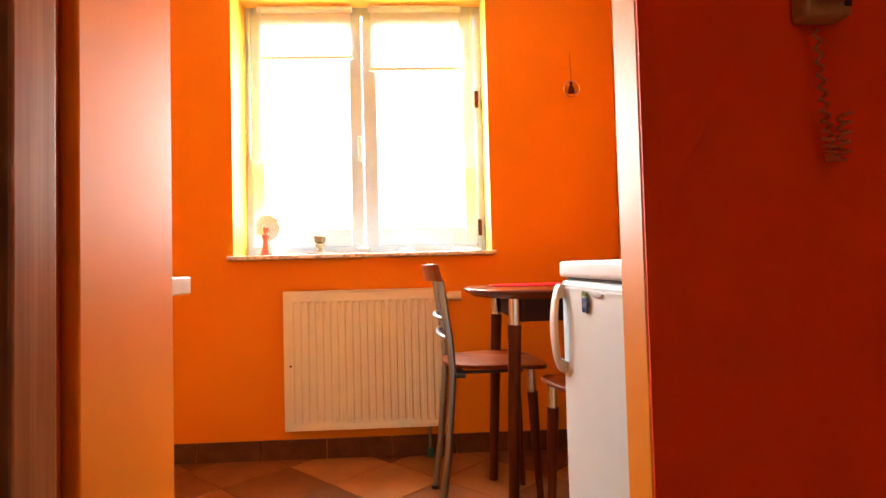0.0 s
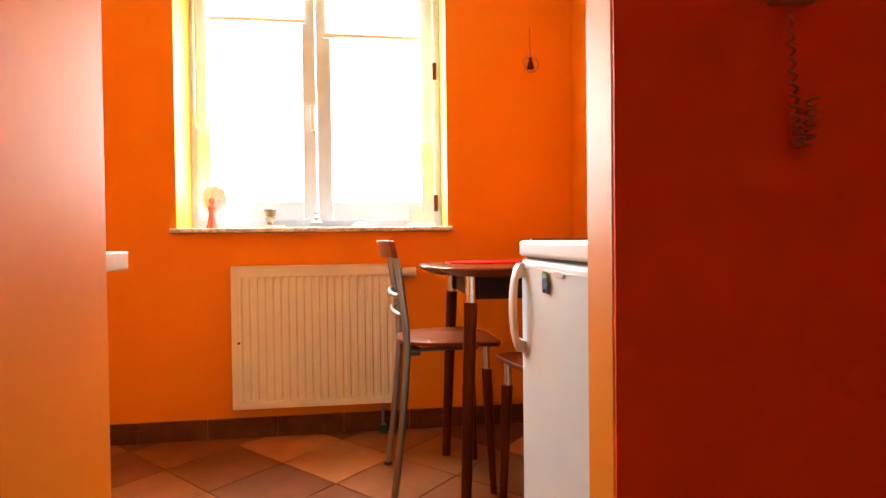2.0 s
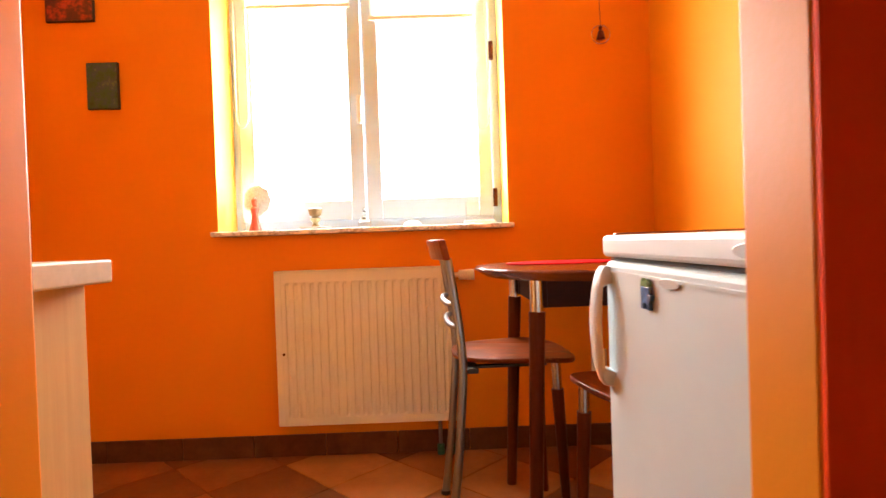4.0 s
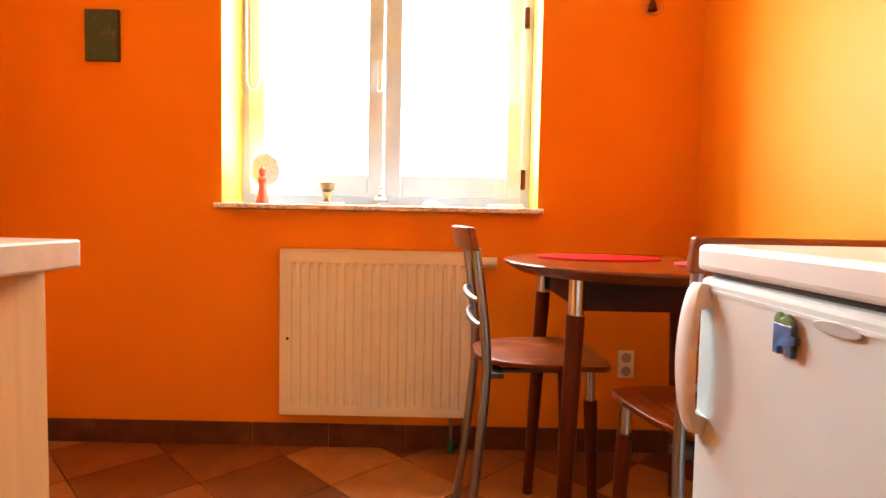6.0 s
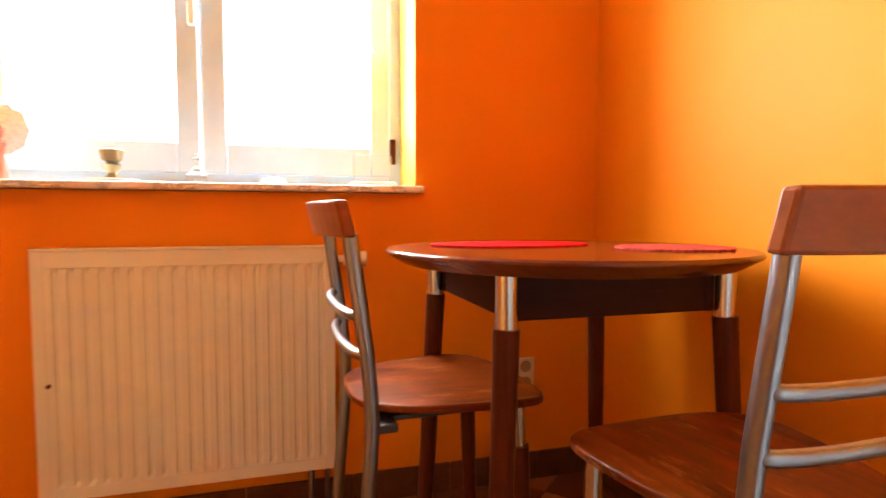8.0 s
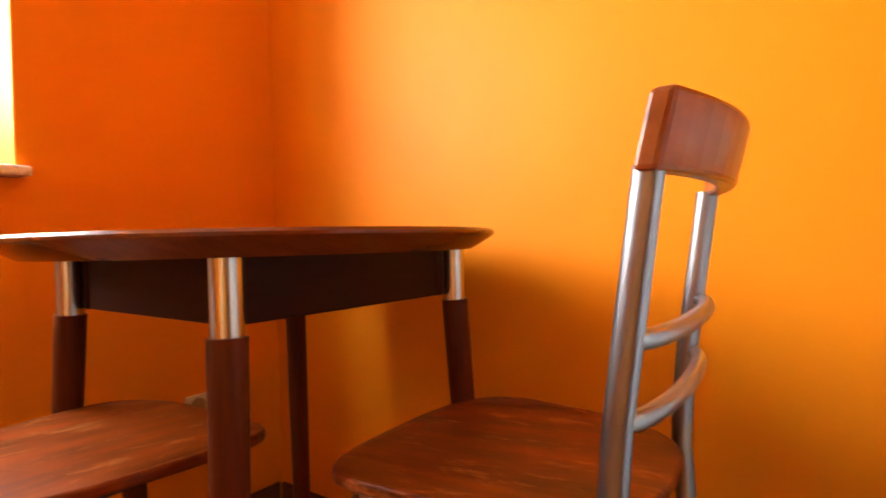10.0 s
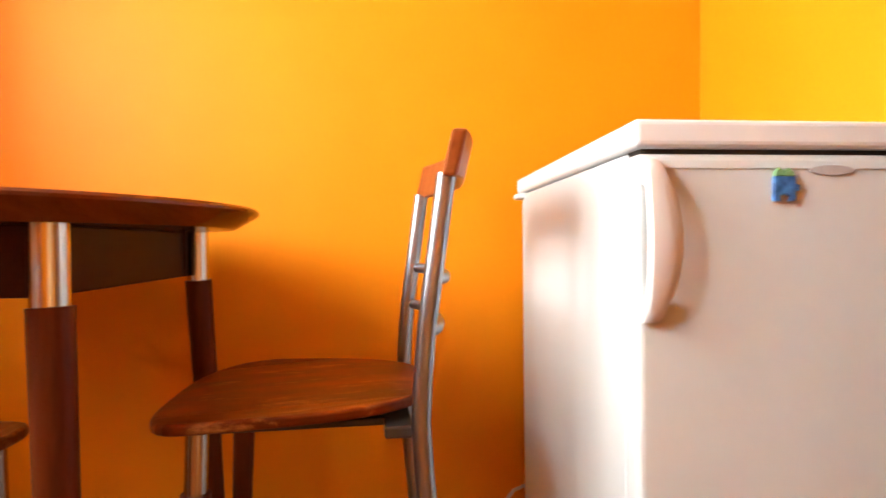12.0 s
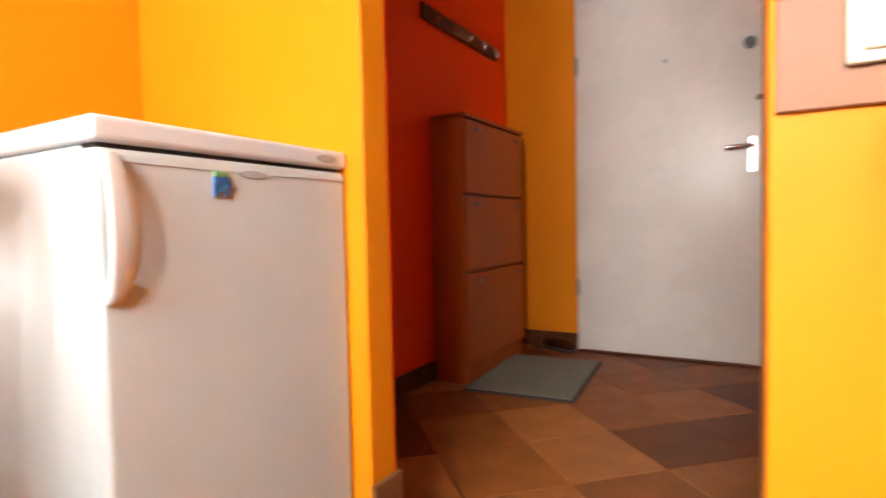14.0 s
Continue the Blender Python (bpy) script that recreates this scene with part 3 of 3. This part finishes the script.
part("cloth", slab_bm([(0.12 * math.cos(a) * (1 + 0.04 * math.cos(12 * a)), 0.12 * math.sin(a) * (1 + 0.04 * math.cos(12 * a))) for a in np.linspace(0, 2 * math.pi, 72, endpoint=False)], 0, 0.004), PINK_LACE, pm2)

# ---- counter ----
wt = thing("worktop", "pale laminate kitchen worktop with a square end", "worktop", (0, 0, 0))
part("slab", box_bm(-1.89, PART_Y1 + 0.011, 0.910, -0.515, 1.440, 0.951, 0.004), WORKTOP, wt)
cab = thing("base_cabinet", "beech-coloured base cabinet under the worktop", "cabinet")
part("body", box_bm(-1.89, PART_Y1 + 0.011, 0.09, -0.569, 1.396, 0.909, 0.002), BEECH, cab)
part("end_panel", box_bm(-0.5685, PART_Y1 + 0.011, 0.0, -0.552, 1.418, 0.909, 0.002), BEECH, cab)
part("front_door", box_bm(-1.15, 1.397, 0.10, -0.574, 1.415, 0.895, 0.003), BEECH, cab)

# ---- entrance door ----
door_e = tagged(new("door_1"), "white closed flat entrance door", "door", kind="structure")
part("door_leaf", box_bm(-0.470, END_Y + 0.001, 0.012, 0.578, END_Y + 0.04, 2.15, 0.004), DOOR_WHITE, door_e)
for nm, bx in (("frame_left", (0.580, END_Y + 0.001, 0, 0.594, END_Y + 0.03, 2.2)), ("frame_right", (-0.519, END_Y + 0.001, 0, -0.472, END_Y + 0.03, 2.2)), ("frame_top", (-0.472, END_Y + 0.001, 2.153, 0.580, END_Y + 0.03, 2.2))):
    part(nm, box_bm(*bx, 0.003), DOOR_WHITE, door_e)
hd = part("handle_plate", box_bm(-0.385, END_Y + 0.04, 1.06, -0.345, END_Y + 0.048, 1.25, 0.004), CHROME, door_e)
part("handle", tube_bm([(-0.365, END_Y + 0.045, 1.20), (-0.365, END_Y + 0.085, 1.20), (-0.35, END_Y + 0.092, 1.20), (-0.24, END_Y + 0.092, 1.195)], 0.010, seg=12), CHROME, hd, "chrome lever handle")
part("lock", tube_bm([(-0.354, END_Y + 0.04, 1.744), (-0.354, END_Y + 0.07, 1.744)], 0.03, seg=20), DARK, door_e)
part("lock_bolt", box_bm(-0.46, END_Y + 0.04, 1.44, -0.385, END_Y + 0.06, 1.465, 0.003), DARK, door_e)
for z in (0.35, 1.72):
    part("hinge", tube_bm([(0.585, END_Y + 0.042, z), (0.585, END_Y + 0.042, z + 0.10)], 0.010, seg=10), STEEL, door_e)

# ---- shoe cabinet ----
shoe = thing("shoe_cabinet", "tall narrow brown shoe cabinet with three tilting fronts", "cabinet", (0.86, -1.375, 0))
sd, sw, sh = 0.198, 0.76, 1.367
part("body", box_bm(0.02, 0.0, 0.0, sd, sw, sh - 0.022, 0.002), CABINET_WOOD, shoe)
part("top", box_bm(0.0, -0.004, sh - 0.02, sd, sw + 0.004, sh, 0.003), CABINET_WOOD, shoe)
for z0, z1 in ((0.10, 0.560), (0.575, 0.950), (0.965, 1.335)):
    fr = part("front", box_bm(0.0, 0.006, z0, 0.018, sw - 0.006, z1, 0.003), CABINET_WOOD, shoe, "brown laminate tilting front")
    for y in (0.12, sw - 0.12):
        part("knob", tube_bm([(0.0, y, z1 - 0.04), (-0.018, y, z1 - 0.04)], [0.006, 0.010], seg=10), STEEL, fr)
rug = thing("doormat", "grey-green rectangular doormat with a dark edge lying askew", "rug", (0.612, -0.92, 0.002), 5)
part("border", slab_bm([(-0.27, -0.38), (0.27, -0.38), (0.27, 0.38), (-0.27, 0.38)], 0.0, 0.008, 0.002), RUG_EDGE, rug)
part("mat_top", slab_bm([(-0.255, -0.365), (0.255, -0.365), (0.255, 0.365), (-0.255, 0.365)], 0.008, 0.014, 0.002), RUG, rug)
hooks = thing("coat_rack", "dark wooden wall rail with metal coat hooks", "coat rack", (RIGHT_X, -1.0, 1.888))
part("rail", box_bm(-0.022, -0.46, -0.04, 0.0, 0.44, 0.04, 0.006), LEG_WOOD, hooks)
for k in range(5):
    y = -0.36 + k * 0.18
    part("hook", tube_bm([(-0.022, y, 0.012), (-0.05, y, 0.0), (-0.065, y, -0.02), (-0.06, y, -0.04), (-0.045, y, -0.045)], 0.005, seg=8), CHROME, hooks)

# ---- on the window wall ----
def picture(x0, z0, x1, z1, mat, label):
    t = thing("picture", label, "picture", ((x0 + x1) / 2, WIN_Y, (z0 + z1) / 2))
    w, h = (x1 - x0) / 2, (z1 - z0) / 2
    part("board", box_bm(-w, -0.016, -h, w, -0.001, h, 0.002), DARK, t)
    part("print", box_bm(-w + 0.004, -0.0185, -h + 0.004, w - 0.004, -0.0161, h - 0.004), mat, t)
    return t


def art(name, stops, scale):
    m = material(name, stops[0][1], 0.5)
    n, l, b = nodes_of(m)
    l.new(ramp(m, noise_tex(m, coords(m), scale, 6, 0.7), stops), b.inputs["Base Color"])
    return m


ART_GREEN = art("green_foliage_print", [(0.3, (0.01, 0.03, 0.012)), (0.45, (0.02, 0.08, 0.03)), (0.55, (0.03, 0.05, 0.10)), (0.7, (0.12, 0.20, 0.06))], 26.0)
ART_RED = art("dark_red_print", [(0.3, (0.015, 0.01, 0.012)), (0.5, (0.10, 0.02, 0.015)), (0.6, (0.45, 0.05, 0.02)), (0.72, (0.10, 0.07, 0.08))], 11.0)
picture(-1.488, 1.612, -1.347, 1.822, ART_GREEN, "small dark green landscape picture on the orange wall")
picture(-1.66, 2.010, -1.445, 2.200, ART_RED, "small dark picture with red patches on the orange wall")

deco = thing("hanging_ornament", "small dark figure in a wire ring hanging from a thread", "ornament", (0.845, WIN_Y - 0.022, 1.885))
part("ring", tube_bm([(0.042 * math.cos(a), 0, 0.042 * math.sin(a) - 0.006) for a in np.linspace(0, 2 * math.pi, 25)], 0.0022, seg=6, caps=False), CHROME, deco)
part("figure", lathe_bm([(0.003, 0.034), (0.010, 0.026), (0.006, 0.016), (0.012, 0.006), (0.016, -0.014), (0.020, -0.026), (0.004, -0.030)], 14), LEG_WOOD, deco)
part("thread", tube_bm([(0, 0, 0.035), (0, 0.012, 0.18), (0, 0.021, 0.20)], 0.0012, seg=5), DARK, deco)

# Darker copy of the ivory plastic; the outlets' shade is in the colour.
OUTLET = plain("shaded_ivory_plastic", (0.34, 0.28, 0.20), 0.45)
sock = thing("wall_socket", "double white wall socket under the table", "socket", (0.797, WIN_Y, 0.385))
part("plate", box_bm(-0.035, -0.012, -0.058, 0.035, -0.001, 0.058, 0.004), PLASTIC, sock)
for z in (-0.029, 0.029):
    q = lathe_bm([(0.021, 0.0), (0.021, 0.003)], 20)
    bmesh.ops.rotate(q, cent=(0, 0, 0), matrix=Matrix.Rotation(radians(90), 3, "X"), verts=q.verts)
    bmesh.ops.translate(q, vec=(0, -0.0115, z), verts=q.verts)
    part("outlet", q, OUTLET, sock)

# ---- things on the sill ----
SZ = SILL_Z + 0.0045
SY = 3.05
RED_CER = plain("red_glaze", (0.55, 0.10, 0.06), 0.3)
LACE = plain("pale_lace", (0.70, 0.84, 0.90), 0.8, 0, 0.30, 120.0)
GOLD = plain("dull_brass", (0.30, 0.24, 0.13), 0.35, 0.8)
fig = thing("angel_figurine", "slim red angel figurine with pale wings on the sill", "figurine", (-0.790, SY, SZ))
fb = lathe_bm([(0.029, 0.0), (0.028, 0.008), (0.020, 0.04), (0.014, 0.075), (0.017, 0.095), (0.021, 0.108), (0.010, 0.122), (0.015, 0.134), (0.015, 0.150), (0.003, 0.164)], 18)
part("body", fb, RED_CER, fig)
wing = slab_bm([(0.064 * math.cos(a) * (1 + 0.06 * math.cos(9 * a)), 0.072 * math.sin(a) * (1 + 0.06 * math.cos(9 * a))) for a in np.linspace(0, 2 * math.pi, 28, endpoint=False)], -0.003, 0.003, 0.001)
bmesh.ops.rotate(wing, cent=(0, 0, 0), matrix=Matrix.Rotation(radians(90), 3, "X"), verts=wing.verts)
bmesh.ops.translate(wing, vec=(0.004, 0.03, 0.150), verts=wing.verts)
part("wing_disc", wing, LACE, fig, "pale round lace wing")
cup = thing("candle_holder", "small brass candle holder standing on a white dish", "candle holder", (-0.505, SY, SZ))
part("dish", lathe_bm([(0.05, 0.0), (0.074, 0.009), (0.074, 0.0125), (0.03, 0.013)], 30), WHITE, cup, "white ceramic dish")
part("stem", lathe_bm([(0.020, 0.0135), (0.018, 0.02), (0.011, 0.030), (0.022, 0.042), (0.025, 0.054), (0.012, 0.060), (0.027, 0.068), (0.033, 0.098), (0.027, 0.102)], 20), GOLD, cup, "brass cup on a stem")
vial = thing("glass_bottle", "small clear glass bottle with a narrow neck", "bottle", (-0.272, SY, SZ))
part("flask", lathe_bm([(0.024, 0.0), (0.032, 0.008), (0.032, 0.028), (0.014, 0.046), (0.008, 0.060), (0.008, 0.075), (0.013, 0.080)], 22), CLEAR, vial)
part("stopper", lathe_bm([(0.007, 0.080), (0.011, 0.088), (0.004, 0.096)], 14), CLEAR, vial)
bowl = thing("small_bowl", "small white upturned bowl on the sill", "bowl", (-0.045, SY, SZ))
part("shell", lathe_bm([(0.044, 0.0), (0.042, 0.012), (0.028, 0.024), (0.010, 0.028)], 24), WHITE, bowl)
tray = thing("glass_tray", "clear glass tray with a white rim on the sill", "tray", (0.275, SY - 0.01, SZ))
part("dish", box_bm(-0.075, -0.035, 0.0, 0.075, 0.035, 0.018, 0.006), WHITE, tray)
part("frame", box_bm(-0.062, 0.012, 0.0182, 0.066, 0.018, 0.11, 0.003), CLEAR, tray, "clear glass frame")

# ---- tiles above the worktop ----
splash = tagged(new("wall_tiles"), "pink-beige glazed wall tiles above the worktop", "tiles", kind="structure")
tw, th2 = 0.156, 0.118
me_sp = mesh_of("wall_tile", box_bm(-tw / 2 + 0.001, 0.0, -th2 / 2 + 0.001, tw / 2 - 0.001, 0.008, th2 / 2 - 0.001, 0.0015, 1), SPLASH)
for i in range(9):
    for j in range(5):
        ob = new("wall_tile", me_sp)
        ob.parent = splash
        ob.matrix_basis = pose(PART_X - 0.006 - tw * (i + 0.5), PART_Y1 + 0.001, 0.915 + th2 * (j + 0.5))
ws = thing("switch_socket", "white plastic socket on the tiled wall", "socket", (-0.507, PART_Y1 + 0.0095, 0.990))
part("plate", box_bm(-0.036, 0.0, -0.036, 0.036, 0.010, 0.036, 0.004), PLASTIC, ws)
part("cover", box_bm(-0.024, 0.0102, -0.024, 0.024, 0.016, 0.024, 0.004), PLASTIC, ws)

part("peephole", tube_bm([(0.07, END_Y + 0.04, 1.72), (0.07, END_Y + 0.046, 1.72)], 0.012, seg=14), STEEL, door_e)
strip = thing("threshold", "dark brown threshold strip under the entrance door", "threshold", (0.05, END_Y + 0.055, 0.0))
part("bar", box_bm(-0.53, -0.014, 0.0, 0.53, 0.02, 0.011, 0.003), LEG_WOOD, strip)
shoes = thing("shoe", "brown low shoe lying by the skirting", "shoe", (0.70, END_Y + 0.09, 0.0), 75)
sole = [(0.04 * math.cos(a) * (1.15 if math.sin(a) > 0 else 0.85), 0.12 * math.sin(a)) for a in np.linspace(0, 2 * math.pi, 24, endpoint=False)]
part("sole", slab_bm(sole, 0.0, 0.018, 0.004), DARK, shoes, "dark rubber sole")
up = slab_bm([(0.93 * x, 0.95 * y) for x, y in sole], 0.018, 0.062, 0.012, 3)
for v in up.verts:
    if v.co.y > 0.02 and v.co.z > 0.03:
        v.co.z -= 0.24 * (v.co.y - 0.02)
part("upper", up, APRON_WOOD, shoes, "brown leather upper")

# ---- hall: intercom, door casing, wicker drawers ----
ph = thing("intercom_handset", "beige wall intercom with a coiled cord hanging down", "intercom", (0.545, RET_Y0 - 0.005, 1.255))
part("base", box_bm(-0.036, -0.03, 0.0, 0.024, 0.0, 0.20, 0.006), PHONE, ph)
part("handset", box_bm(-0.030, -0.055, 0.012, 0.010, -0.031, 0.19, 0.010), PHONE, ph, "beige handset")
part("lamp_window", box_bm(0.012, -0.0325, 0.012, 0.021, -0.0302, 0.022, 0.001), DARK, ph)
coil = []
for k in range(261):
    u = k / 260
    a = u * 2 * math.pi * 20
    zz = -0.012 - 0.165 * math.sin(math.pi * min(u, 0.75) / 1.5) if u <= 0.75 else -0.177 + 0.06 * (u - 0.75) / 0.25
    xx = -0.018 + 0.02 * u + (0.012 if u > 0.75 else 0)
    coil.append((xx + (0.003 + 0.004 * u) * math.cos(a), -0.02 + (0.003 + 0.004 * u) * math.sin(a), zz))
part("coiled_cord", tube_bm(coil, 0.0019, seg=6), CORD, ph, "beige coiled cord")

casing = tagged(new("door_frame"), "brown wooden casing of a side doorway", "door frame", kind="structure")
part("casing_board", box_bm(PART_X - 0.055, 0.718, 0, PART_X + 0.004, 0.790, 2.12, 0.004), DOOR_WOOD, casing)
part("inner_lining", box_bm(PART_X - 0.055, 0.792, 0, PART_X - 0.02, 0.834, 2.12, 0.002), CABINET_WOOD, casing)
part("outer_lining", box_bm(PART_X - 0.105, 0.700, 0, PART_X - 0.057, 0.832, 2.12, 0.002), CABINET_WOOD, casing)

dr = thing("wicker_drawers", "pale wicker drawer unit with a white top", "drawers", (-0.492, 0.524, 0))
part("frame", box_bm(-0.064, -0.19, 0.0, 0.076, 0.16, 0.905, 0.006), CABINET_WOOD, dr)
part("top", box_bm(-0.066, -0.20, 0.906, 0.092, 0.172, 0.925, 0.004), WHITE, dr, "white top board")
for k in range(5):
    z0 = 0.05 + k * 0.17
    for j in range(9):
        z = z0 + 0.008 + j * 0.0165
        pts2 = [(0.081 + 0.003 * math.sin(i * 1.6 + j * math.pi), -0.18 + i * 0.0113, z) for i in range(30)]
        part("woven_strand", tube_bm(pts2, 0.0062, seg=6), WICKER, dr)

# ---- floor tiles, laid at 45 degrees ----
TS = 0.345
me_tile = mesh_of("tile", box_bm(-TS / 2 + 0.002, -TS / 2 + 0.002, -0.009, TS / 2 - 0.002, TS / 2 - 0.002, 0.0, 0.0015, 1), TILE)
diag = TS * math.sqrt(2)
count = 0
for i in range(-14, 15):
    for j in range(-14, 15):
        cx, cy = 0.1 + (i - j) * diag / 2, 0.9 + (i + j) * diag / 2
        if not (LEFT_X - 0.1 < cx < RIGHT_X + 0.15 and END_Y - 0.15 < cy < WIN_Y + 0.15):
            continue
        ob = new("tile", me_tile)
        ob.parent = floor
        ob.matrix_basis = pose(cx, cy, 0, 0, 0, 45)
        count += 1
